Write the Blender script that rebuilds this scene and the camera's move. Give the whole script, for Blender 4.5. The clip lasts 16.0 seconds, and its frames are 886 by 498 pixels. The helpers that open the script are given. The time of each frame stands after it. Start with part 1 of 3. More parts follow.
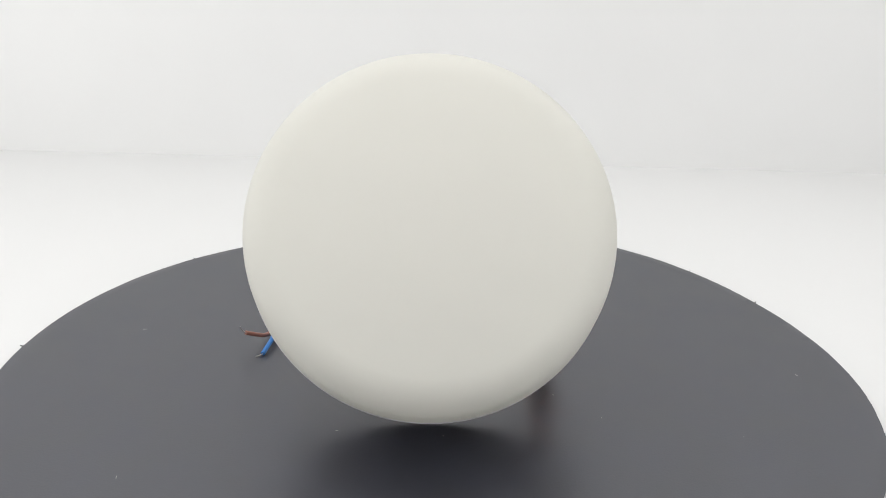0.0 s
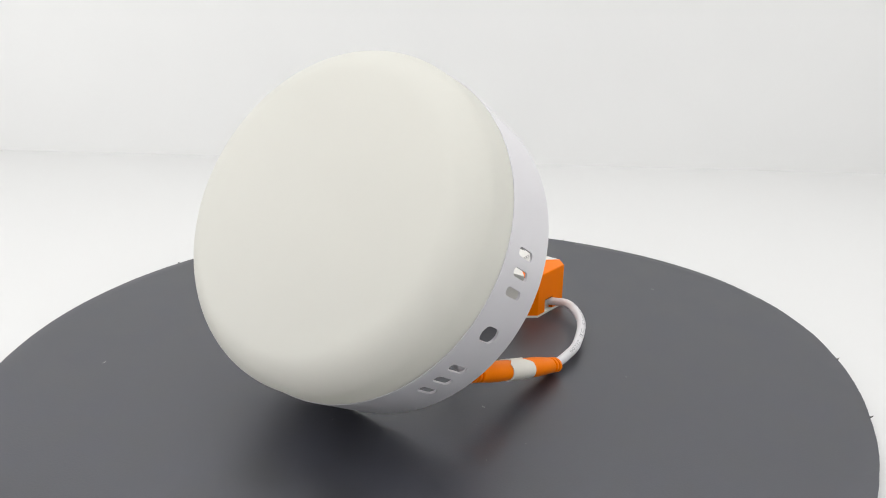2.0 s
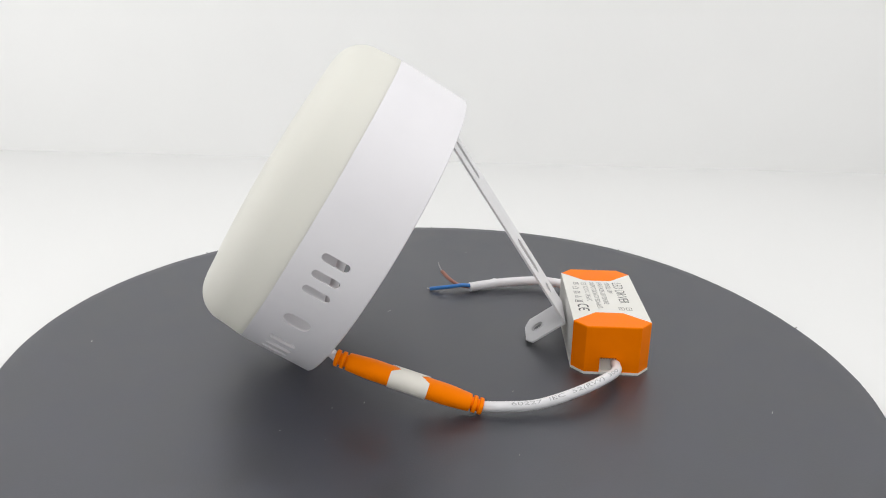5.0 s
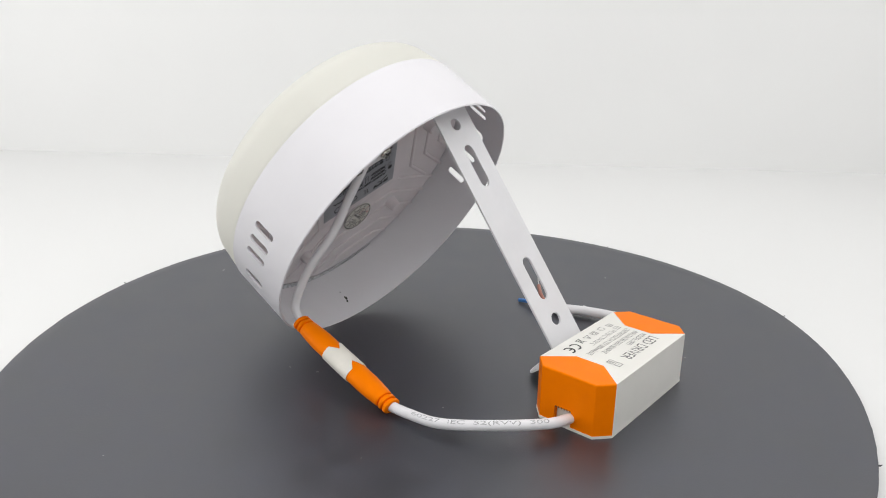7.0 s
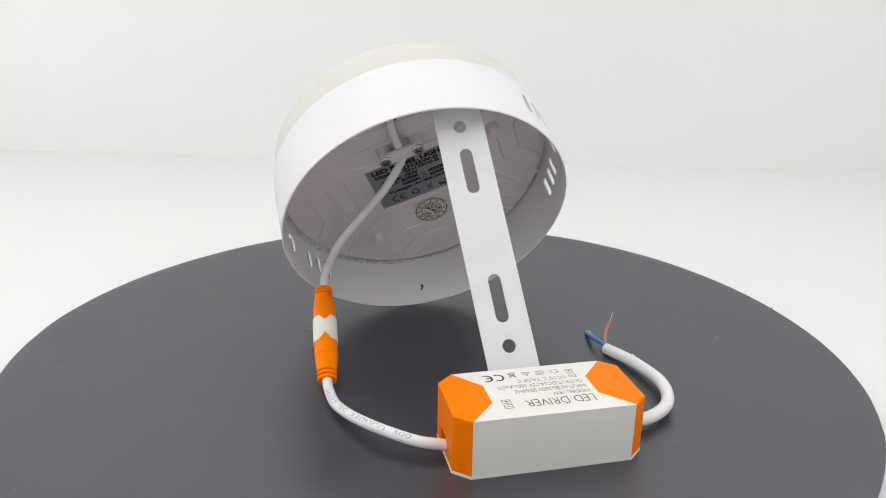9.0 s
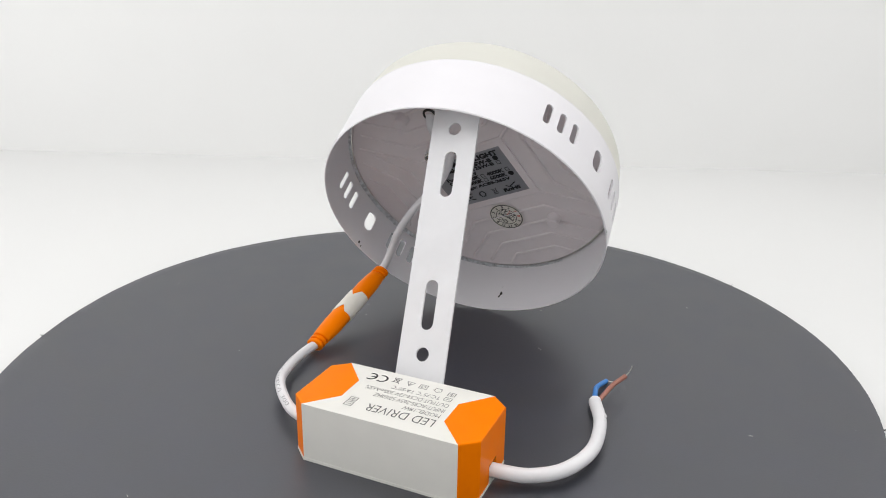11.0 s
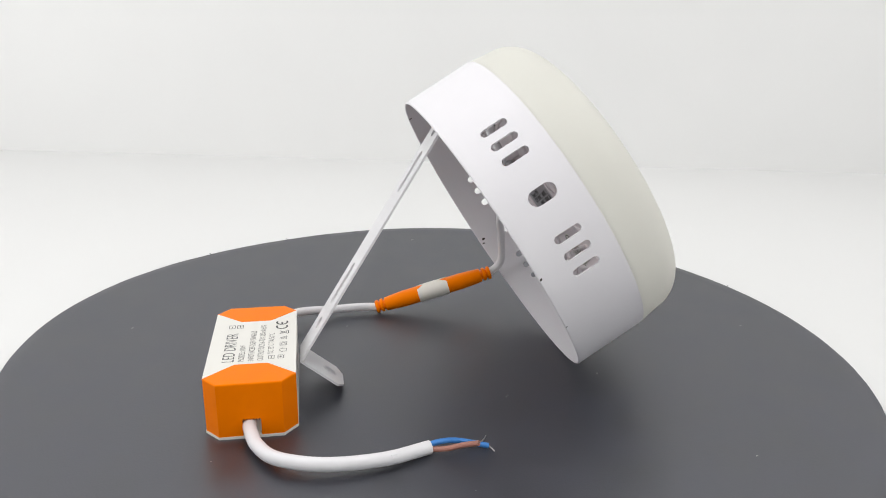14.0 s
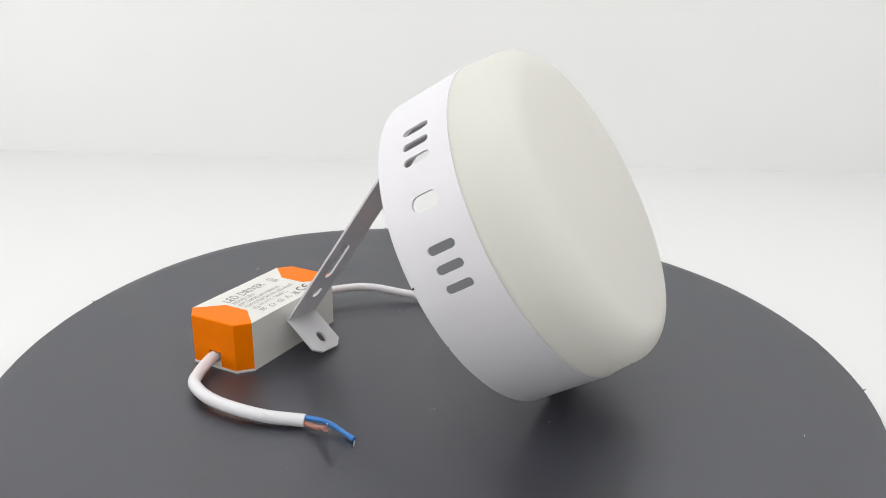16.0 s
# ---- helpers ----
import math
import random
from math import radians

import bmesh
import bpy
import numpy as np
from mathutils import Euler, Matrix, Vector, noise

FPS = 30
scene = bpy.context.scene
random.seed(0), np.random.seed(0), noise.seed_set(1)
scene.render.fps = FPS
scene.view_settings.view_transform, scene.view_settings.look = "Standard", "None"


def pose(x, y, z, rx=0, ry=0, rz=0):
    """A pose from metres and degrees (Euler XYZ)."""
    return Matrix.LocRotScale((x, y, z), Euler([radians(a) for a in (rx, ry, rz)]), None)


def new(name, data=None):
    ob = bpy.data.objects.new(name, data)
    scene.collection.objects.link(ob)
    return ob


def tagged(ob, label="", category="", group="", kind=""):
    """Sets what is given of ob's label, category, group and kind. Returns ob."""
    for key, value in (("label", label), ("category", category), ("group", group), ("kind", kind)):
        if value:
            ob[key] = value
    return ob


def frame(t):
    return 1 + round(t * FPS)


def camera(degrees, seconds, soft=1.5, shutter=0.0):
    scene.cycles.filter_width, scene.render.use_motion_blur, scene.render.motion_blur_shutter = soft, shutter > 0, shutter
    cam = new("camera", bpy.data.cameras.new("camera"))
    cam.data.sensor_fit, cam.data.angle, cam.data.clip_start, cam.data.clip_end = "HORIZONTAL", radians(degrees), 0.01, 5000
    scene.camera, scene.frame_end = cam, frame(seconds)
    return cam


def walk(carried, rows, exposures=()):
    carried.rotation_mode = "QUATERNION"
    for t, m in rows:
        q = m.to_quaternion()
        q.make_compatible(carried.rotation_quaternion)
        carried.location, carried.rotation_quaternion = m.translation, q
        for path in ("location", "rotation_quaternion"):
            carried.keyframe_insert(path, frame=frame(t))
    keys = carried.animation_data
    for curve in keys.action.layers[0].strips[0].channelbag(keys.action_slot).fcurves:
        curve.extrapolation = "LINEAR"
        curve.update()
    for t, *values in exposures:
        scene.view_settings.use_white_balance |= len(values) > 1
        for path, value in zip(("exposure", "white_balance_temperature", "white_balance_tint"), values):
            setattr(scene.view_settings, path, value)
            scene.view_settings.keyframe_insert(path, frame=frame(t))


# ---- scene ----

# ---- camera: it stands still, the display disc turns before it ----
SECONDS = 16.0
cam = camera(59.86, SECONDS, soft=1.0)
CAM_POSE = pose(0.0, -0.385, 0.1940, 0, 0, -0.567) @ pose(0, 0, 0, 90 - 18.944, 0, 0) @ pose(0, 0, 0, 0, 0, 0.906)
walk(cam, [(0.0, CAM_POSE), (SECONDS, CAM_POSE)], exposures=[(0.0, 0.0), (SECONDS, 0.0)])

# ---- light: a white photo tent with a roof lamp panel; side fill lights added ----
world = bpy.data.worlds.new("tent_air")
world.use_nodes = True
world.node_tree.nodes["Background"].inputs["Color"].default_value = (1.0, 1.0, 1.0, 1)
world.node_tree.nodes["Background"].inputs["Strength"].default_value = 0.05
scene.world = world


def area_lamp(name, m, sx, sy, watts, colour):
    data = bpy.data.lights.new(name, "AREA")
    data.shape, data.size, data.size_y = "RECTANGLE", sx, sy
    data.energy, data.color = watts, colour
    ob = new(name, data)
    ob.matrix_world = m
    return ob


ROOF = 0.72
area_lamp("roof_lamp", pose(0.11, -0.18, ROOF - 0.012), 1.4, 1.1, 5.3, (1.0, 0.997, 0.995))
# two unseen fill lights, added to lift the shaded faces and the disc
area_lamp("side_fill_west", pose(-0.87, -0.05, 0.36, 0, -90, 0), 0.6, 0.9, 2.15, (1.0, 0.997, 0.995))
area_lamp("side_fill_east", pose(0.87, -0.30, 0.36, 0, 90, 0), 0.6, 0.9, 1.8, (1.0, 0.997, 0.995))


# ---- materials ----
def material(name, colour, rough=0.5, metal=0.0, vary=0.04, scale=60.0, bump=0.0, bump_scale=900.0, coat=0.0, ior=1.5,
             specks=None, tint=None, sway=0.05):
    m = bpy.data.materials.new(name)
    m.use_nodes = True
    nt = m.node_tree
    b = nt.nodes["Principled BSDF"]
    tc = nt.nodes.new("ShaderNodeTexCoord")
    big = nt.nodes.new("ShaderNodeTexNoise")
    big.inputs["Scale"].default_value, big.inputs["Detail"].default_value = scale, 5.0
    fine = nt.nodes.new("ShaderNodeTexNoise")
    fine.inputs["Scale"].default_value, fine.inputs["Detail"].default_value = bump_scale, 3.0
    nt.links.new(tc.outputs["Object"], big.inputs["Vector"])
    nt.links.new(tc.outputs["Object"], fine.inputs["Vector"])
    ramp = nt.nodes.new("ShaderNodeValToRGB")
    ramp.color_ramp.elements[0].position, ramp.color_ramp.elements[1].position = 0.3, 0.7
    ramp.color_ramp.elements[0].color = (*[max(0.0, k * (1 - vary)) for k in colour], 1)
    ramp.color_ramp.elements[1].color = (*[min(1.0, k * (1 + vary)) for k in colour], 1)
    nt.links.new(big.outputs["Fac"], ramp.inputs["Fac"])
    last = ramp.outputs["Color"]
    if specks:
        cells = nt.nodes.new("ShaderNodeTexVoronoi")
        cells.inputs["Scale"].default_value = specks[0]
        nt.links.new(tc.outputs["Object"], cells.inputs["Vector"])
        cut = nt.nodes.new("ShaderNodeMath")
        cut.operation, cut.inputs[1].default_value = "LESS_THAN", specks[1]
        nt.links.new(cells.outputs["Distance"], cut.inputs[0])
        mix = nt.nodes.new("ShaderNodeMix")
        mix.data_type = "RGBA"
        nt.links.new(cut.outputs[0], mix.inputs[0])
        nt.links.new(last, mix.inputs[6])
        mix.inputs[7].default_value = (*specks[2], 1)
        last = mix.outputs[2]
    nt.links.new(last, b.inputs["Base Color"])
    rr = nt.nodes.new("ShaderNodeMapRange")
    rr.inputs[3].default_value, rr.inputs[4].default_value = max(0.02, rough - sway), min(1.0, rough + sway)
    nt.links.new(big.outputs["Fac"], rr.inputs[0])
    nt.links.new(rr.outputs[0], b.inputs["Roughness"])
    b.inputs["Metallic"].default_value, b.inputs["IOR"].default_value = metal, ior
    b.inputs["Coat Weight"].default_value = coat
    if tint:
        b.inputs["Specular Tint"].default_value = (*tint, 1)
    if bump:
        bp = nt.nodes.new("ShaderNodeBump")
        bp.inputs["Strength"].default_value, bp.inputs["Distance"].default_value = bump, 0.0003
        nt.links.new(fine.outputs["Fac"], bp.inputs["Height"])
        nt.links.new(bp.outputs[0], b.inputs["Normal"])
    return m


M_TENT = material("tent_cloth", (0.86, 0.86, 0.855), 0.8, vary=0.008, scale=6, bump=0.05, bump_scale=500)
M_TABLE = material("table_sheet", (0.79, 0.79, 0.785), 0.6, vary=0.006, scale=5, bump=0.03, bump_scale=700)
M_DISC = material("black_card", (0.012, 0.0132, 0.021), 0.42, vary=0.4, scale=38, ior=2.1, tint=(0.95, 0.955, 1.0), sway=0.09, bump=0.2, bump_scale=1100, specks=(48, 0.012, (0.28, 0.28, 0.28)))
M_CARD_EDGE = material("card_edge", (0.10, 0.10, 0.10), 0.8, vary=0.3, scale=300)
M_PAINT = material("white_lacquer", (0.775, 0.76, 0.79), 0.38, vary=0.012, scale=40, bump=0.05, bump_scale=1600)
M_INNER = material("grey_white_lacquer", (0.76, 0.705, 0.72), 0.45, vary=0.03, scale=60, bump=0.10, bump_scale=1200)
M_OPAL = material("opal_plastic", (0.845, 0.842, 0.787), 0.42, vary=0.008, scale=30)


def let_light_through(m, share, colour):
    """A thin milky shell: a share of the light passes and is scattered."""
    nt = m.node_tree
    mix, thin = nt.nodes.new("ShaderNodeMixShader"), nt.nodes.new("ShaderNodeBsdfTranslucent")
    thin.inputs["Color"].default_value = (*colour, 1)
    mix.inputs[0].default_value = share
    nt.links.new(nt.nodes["Principled BSDF"].outputs[0], mix.inputs[1])
    nt.links.new(thin.outputs[0], mix.inputs[2])
    nt.links.new(mix.outputs[0], nt.nodes["Material Output"].inputs["Surface"])


let_light_through(M_OPAL, 0.36, (0.985, 0.985, 0.922))
M_ORANGE = material("orange_plastic", (1.0, 0.215, 0.0), 0.42, ior=1.3, tint=(1.0, 0.4, 0.08), vary=0.03, scale=120, bump=0.06, bump_scale=2500)
M_CREAM = material("cream_white_plastic", (0.80, 0.785, 0.74), 0.45, vary=0.015, scale=90, bump=0.06, bump_scale=2200)
M_BAND = material("ivory_plastic", (0.80, 0.77, 0.70), 0.4, vary=0.02, scale=200)
M_CABLE = material("white_vinyl", (0.80, 0.79, 0.81), 0.42, vary=0.02, scale=150)
M_BLUE = material("blue_vinyl", (0.045, 0.22, 0.60), 0.4, vary=0.05, scale=400)
M_BROWN = material("brown_vinyl", (0.40, 0.175, 0.13), 0.42, vary=0.05, scale=400)
M_WIRE = material("tinned_copper", (0.62, 0.60, 0.58), 0.3, metal=1.0, vary=0.1, scale=800)
M_STEEL = material("screw_steel", (0.55, 0.52, 0.47), 0.25, metal=1.0, vary=0.12, scale=700)
M_ZINC = material("bracket_lacquer", (0.74, 0.735, 0.755), 0.36, vary=0.03, scale=70, bump=0.08, bump_scale=1500)
M_INK = material("grey_ink", (0.075, 0.075, 0.08), 0.6, vary=0.15, scale=900)
M_FOIL = material("silver_foil", (0.40, 0.41, 0.44), 0.34, metal=0.6, vary=0.06, scale=80)
M_BLACK_INK = material("black_ink", (0.008, 0.008, 0.01), 0.5, vary=0.1, scale=500)
M_PAPER = material("cream_paper", (0.72, 0.70, 0.64), 0.6, vary=0.04, scale=200)
M_RED_INK = material("red_ink", (0.5, 0.05, 0.04), 0.6, vary=0.1, scale=500)
M_CABLE_INK = material("faded_ink", (0.42, 0.42, 0.43), 0.6, vary=0.3, scale=900)
M_CHIP_SHADE = material("steel_chip_and_slot_shade", (0.05, 0.047, 0.045), 0.5, metal=0.4, vary=0.3, scale=900)
M_SEAM = material("dusty_sealant", (0.52, 0.53, 0.56), 0.8, vary=0.35, scale=420, bump=0.2, bump_scale=900)
# darkened orange that stands in for shade in the cable notch
M_RECESS_SHADE = material("recess_shade", (0.22, 0.055, 0.006), 0.7, vary=0.2, scale=900)


# ---- mesh helpers (millimetres in, metres out) ----
MM = 0.001


def V(*k):
    return Vector(k) * MM


def mesh_of(name, bm, mat, smooth=30.0):
    bmesh.ops.recalc_face_normals(bm, faces=bm.faces)
    me = bpy.data.meshes.new(name)
    bm.to_mesh(me)
    bm.free()
    me.materials.append(mat)
    if smooth:
        me.shade_smooth()
        me.set_sharp_from_angle(angle=radians(smooth))
    return me


def part(name, bm, mat, parent, label="", smooth=30.0):
    me = mesh_of(name, bm, mat, smooth) if isinstance(bm, bmesh.types.BMesh) else bm
    ob = new(name, me)
    ob.parent = parent
    if label:
        ob["label"] = label
    return ob


def thing(name, m, label, category):
    ob = new(name)
    ob.empty_display_size = 0.01
    ob.matrix_world = m
    return tagged(ob, label, category)


def box_into(bm, x0, x1, y0, y1, z0, z1):
    v = [bm.verts.new(V(x, y, z)) for z in (z0, z1) for x, y in ((x0, y0), (x1, y0), (x1, y1), (x0, y1))]
    for f in ((3, 2, 1, 0), (4, 5, 6, 7), (0, 1, 5, 4), (1, 2, 6, 5), (2, 3, 7, 6), (3, 0, 4, 7)):
        bm.faces.new([v[k] for k in f])


def prism_into(bm, outline, z0, z1):
    lo = [bm.verts.new(V(x, y, z0)) for x, y in outline]
    hi = [bm.verts.new(V(x, y, z1)) for x, y in outline]
    n = len(outline)
    bm.faces.new(lo[::-1])
    bm.faces.new(hi)
    for k in range(n):
        bm.faces.new((lo[k], lo[(k + 1) % n], hi[(k + 1) % n], hi[k]))


def bevel_all(bm, width, segments=2, angle=30):
    edges = [e for e in bm.edges if len(e.link_faces) == 2 and e.calc_face_angle(0) > radians(angle)]
    bmesh.ops.bevel(bm, geom=edges, offset=width * MM, segments=segments, affect="EDGES", profile=0.5)


def lathe(profile, segments=128, closed=False):
    """A body turned round z from (radius, height) in millimetres."""
    bm = bmesh.new()
    rings = []
    for r, z in profile:
        if r < 1e-6:
            rings.append([bm.verts.new(V(0, 0, z))])
        else:
            rings.append([bm.verts.new(V(r * math.cos(a), r * math.sin(a), z)) for a in (2 * math.pi * k / segments for k in range(segments))])
    pairs = list(zip(rings, rings[1:])) + ([(rings[-1], rings[0])] if closed else [])
    for a, b in pairs:
        for k in range(segments):
            j = (k + 1) % segments
            if len(a) == 1:
                bm.faces.new((a[0], b[k], b[j]))
            elif len(b) == 1:
                bm.faces.new((a[k], a[j], b[0]))
            else:
                bm.faces.new((a[k], a[j], b[j], b[k]))
    return bm


def spline(points, steps=10):
    p = [Vector(k) for k in points]
    q = [2 * p[0] - p[1], *p, 2 * p[-1] - p[-2]]
    out = []
    for i in range(len(p) - 1):
        a, b, c, d = q[i:i + 4]
        for k in range(steps):
            s = k / steps
            out.append(0.5 * (2 * b + (c - a) * s + (2 * a - 5 * b + 4 * c - d) * s * s + (3 * b - a - 3 * c + d) * s ** 3))
    return out + [p[-1]]


def frames_along(path):
    """Tangent, side and up at each point, carried along without twist."""
    n = len(path)
    tan = [(path[min(k + 1, n - 1)] - path[max(k - 1, 0)]).normalized() for k in range(n)]
    side = tan[0].cross(Vector((0, 0, 1)))
    if side.length < 0.1:
        side = tan[0].cross(Vector((1, 0, 0)))
    out = []
    for t in tan:
        side = (side - t * side.dot(t)).normalized()
        out.append((t, side, side.cross(t)))
    return out


def tube(path, radius, segments=16, bm=None):
    """A round tube along points in millimetres; radius a number or a function of 0..1."""
    bm = bm or bmesh.new()
    rings = []
    for k, (p, (t, s, u)) in enumerate(zip(path, frames_along(path))):
        r = radius(k / (len(path) - 1)) if callable(radius) else radius
        rings.append([bm.verts.new((p + (s * math.cos(a) + u * math.sin(a)) * r) * MM) for a in (2 * math.pi * j / segments for j in range(segments))])
    for a, b in zip(rings, rings[1:]):
        for j in range(segments):
            bm.faces.new((a[j], a[(j + 1) % segments], b[(j + 1) % segments], b[j]))
    bm.faces.new(rings[0][::-1])
    bm.faces.new(rings[-1])
    return bm


def lettering(body, width, height, bold=0.0):
    """A mesh of flat lettering, its lower left corner at 0, width x height millimetres."""
    cu = bpy.data.curves.new("lettering", "FONT")
    cu.body, cu.size, cu.resolution_u, cu.offset = body, 1.0, 3, bold
    ob = bpy.data.objects.new("lettering", cu)
    scene.collection.objects.link(ob)
    bpy.context.view_layer.update()
    me = bpy.data.meshes.new_from_object(ob.evaluated_get(bpy.context.evaluated_depsgraph_get()))
    bpy.data.objects.remove(ob)
    bpy.data.curves.remove(cu)
    co = np.empty(len(me.vertices) * 3)
    me.vertices.foreach_get("co", co)
    co = co.reshape(-1, 3)
    lo, hi = co.min(0), co.max(0)
    sx = width / (hi[0] - lo[0])
    sy = height / (hi[1] - lo[1]) if height else sx
    co[:, 0], co[:, 1], co[:, 2] = (co[:, 0] - lo[0]) * sx * MM, (co[:, 1] - lo[1]) * sy * MM, 0
    me.vertices.foreach_set("co", co.ravel())
    me.materials.clear()
    return me


def print_on(parent, m, mat, body, x, y, width, height, bold=0.012):
    me = lettering(body, width, height, bold)
    me.transform(m @ Matrix.Translation(V(x, y, 0)))
    me.materials.append(mat)
    return part("lettering", me, mat, parent)


def ring_into(bm, cx, cy, r0, r1, z=0.0, n=48):
    a = [bm.verts.new(V(cx + r0 * math.cos(2 * math.pi * k / n), cy + r0 * math.sin(2 * math.pi * k / n), z)) for k in range(n)]
    b = [bm.verts.new(V(cx + r1 * math.cos(2 * math.pi * k / n), cy + r1 * math.sin(2 * math.pi * k / n), z)) for k in range(n)]
    for k in range(n):
        bm.faces.new((a[k], b[k], b[(k + 1) % n], a[(k + 1) % n]))


def line_into(bm, pts, w, z=0.0, closed=False):
    """A flat drawn line of width w through points."""
    pts = [Vector((x, y)) for x, y in pts]
    if closed:
        pts.append(pts[0])
    for a, b in zip(pts, pts[1:]):
        t = (b - a).normalized()
        n = Vector((-t.y, t.x)) * w / 2
        a2, b2 = a - t * w / 2, b + t * w / 2
        bm.faces.new([bm.verts.new(V(k.x, k.y, z)) for k in (a2 - n, b2 - n, b2 + n, a2 + n)])


def symbol(parent, m, mat, draw):
    bm = bmesh.new()
    draw(bm)
    bm.transform(m)
    return part("symbol", bm, mat, parent, smooth=0)


# ---- the tent: table sheet, walls, roof ----
def slab(name, x0, x1, y0, y1, z0, z1, mat, m=Matrix()):
    bm = bmesh.new()
    box_into(bm, x0, x1, y0, y1, z0, z1)
    ob = new(name, mesh_of(name, bm, mat, 0))
    ob.matrix_world = m
    return tagged(ob, kind="structure")


DISC_T = 2.0
TENT = pose(0, 0.500, 0, 0, 0, -3.56)
tagged(slab("table", -900, 900, -1500, 40, -30 - DISC_T, -DISC_T, M_TABLE, TENT), "smooth white table sheet under the black disc")
tagged(slab("wall_back", -900, 900, 0, 20, -DISC_T, 720, M_TENT, TENT), "plain white back wall of a photo tent")
tagged(slab("wall_west", -900, -880, -1480, 0, -DISC_T, 720, M_TENT, TENT), "plain white side wall of a photo tent")
tagged(slab("wall_east", 880, 900, -1480, 0, -DISC_T, 720, M_TENT, TENT), "plain white side wall of a photo tent")
# unseen wall behind the camera, added to close the tent and bounce light
tagged(slab("wall_front_bounce", -900, 900, -1500, -1480, -DISC_T, 720, M_TENT, TENT), "unseen plain white wall added across the front to bounce light")
tagged(slab("ceiling", -900, 900, -1500, 40, 720, 740, M_TENT, TENT), "plain white roof of a photo tent")

THINGS = []


# ---- the turning disc ----
def disc_radius(a):
    r = 224.6
    for k, (c, d) in enumerate(((-0.76, -1.13), (-0.61, 1.93), (-0.93, 0.0), (-0.51, -2.13), (0.43, -0.64)), 1):
        r += c * math.cos(k * a) + d * math.sin(k * a)
    r += 0.35 * noise.noise(Vector((math.cos(a) * 9, math.sin(a) * 9, 3.0))) + 0.2 * noise.noise(Vector((math.cos(a) * 40, math.sin(a) * 40, 7.0)))
    return r


def disc_height(f):
    """The card curls up a little towards its cut edge."""
    return 2.6 * max(0.0, (f - 0.55) / 0.45) ** 1.6


def build_disc():
    root = thing("display_disc", Matrix(), "hand-cut matt black card disc turning on the white table", "turntable disc")
    bm = bmesh.new()
    n = 360
    rings = []
    profile = [(f, disc_height(f)) for f in (0.25, 0.55, 0.65, 0.75, 0.82, 0.88, 0.93, 0.97, 0.998)]
    profile += [(1.0, disc_height(1.0) - 0.25), (1.0, disc_height(1.0) - DISC_T + 0.05)] + [(f, disc_height(f) - DISC_T + 0.05) for f in (0.9, 0.75, 0.55)]
    for f, z in profile:
        rings.append([bm.verts.new(V(f * disc_radius(a) * math.cos(a), f * disc_radius(a) * math.sin(a), z)) for a in (2 * math.pi * k / n for k in range(n))])
    bm.faces.new(rings[0])
    bm.faces.new(rings[-1][::-1])
    for a, b in zip(rings, rings[1:]):
        for k in range(n):
            bm.faces.new((a[k], a[(k + 1) % n], b[(k + 1) % n], b[k]))
    part("card", bm, M_DISC, root)
    # frayed nicks on the cut edge
    for deg in (36, -178, -75, 142, 100, -131, 20):
        a = radians(deg)
        r = disc_radius(a)
        bm = bmesh.new()
        path = [Vector((r - 1.0, 0, 2.0)), Vector((r + 0.7, 0.5, 2.4)), Vector((r + 1.5, 0.9, 2.9))]
        tube(path, lambda s: 0.55 - 0.45 * s, 6, bm)
        bm.transform(pose(0, 0, 0, 0, 0, deg))
        part("fray", bm, M_CARD_EDGE, root, "frayed card fibre")
    # lint on the surface
    rnd = random.Random(5)
    for k in range(16):
        a, r = rnd.uniform(0, 6.283), rnd.uniform(60, 215)
        p = Vector((r * math.cos(a), r * math.sin(a), disc_height(r / 224.6) + 0.12))
        h = rnd.uniform(0, 6.283)
        d = Vector((math.cos(h), math.sin(h), 0)) * rnd.uniform(0.3, 1.1)
        bend = Vector((-d.y, d.x, 0)) * rnd.uniform(-0.5, 0.5)
        part("lint", tube([p - d, p + bend, p + d], 0.07, 5), M_PAPER, root, "pale lint fleck")
    return root


DISC = build_disc()
THINGS.append(DISC)


# ---- the round lamp, leaning back on its bracket ----
R = 81.2
LAMP_TURN, LAMP_LEAN = 0.0470, 0.5508


def lamp_axes(turn, lean):
    right = Vector((math.cos(turn), math.sin(turn), 0.0))
    out = Vector((math.sin(turn) * math.cos(lean), -math.cos(turn) * math.cos(lean), math.sin(lean)))
    return right, out.cross(right), out


def lamp_pose(centre, turn, lean):
    right, up, out = lamp_axes(turn, lean)
    return Matrix.Translation((centre - up * R) * MM) @ Matrix((right, up, out)).transposed().to_4x4()


LAMP_R, LAMP_U, LAMP_N = lamp_axes(LAMP_TURN, LAMP_LEAN)
LAMP_C = Vector((-2.6, -28.0, R * math.cos(LAMP_LEAN)))
LAMP_M = lamp_pose(LAMP_C, LAMP_TURN, LAMP_LEAN)
UP = Matrix.Translation(V(0, R, 0))  # lamp parts are drawn round the axis, then set on the lamp's lowest point
DEPTH = 38.2
PLATE = 35.0
SLOTS = [(127.6, 2.0), (133.7, 2.0), (139.7, 2.0), (154.2, 3.7), (168.5, 2.0), (174.6, 2.0), (180.8, 2.0),
         (1.2, 2.0), (-5.0, 2.0), (-11.1, 2.0), (-25.3, 3.7), (-39.4, 2.0), (-45.3, 2.0), (-51.3, 2.0)]
SLOT_LO, SLOT_HI = 14.4, 27.9


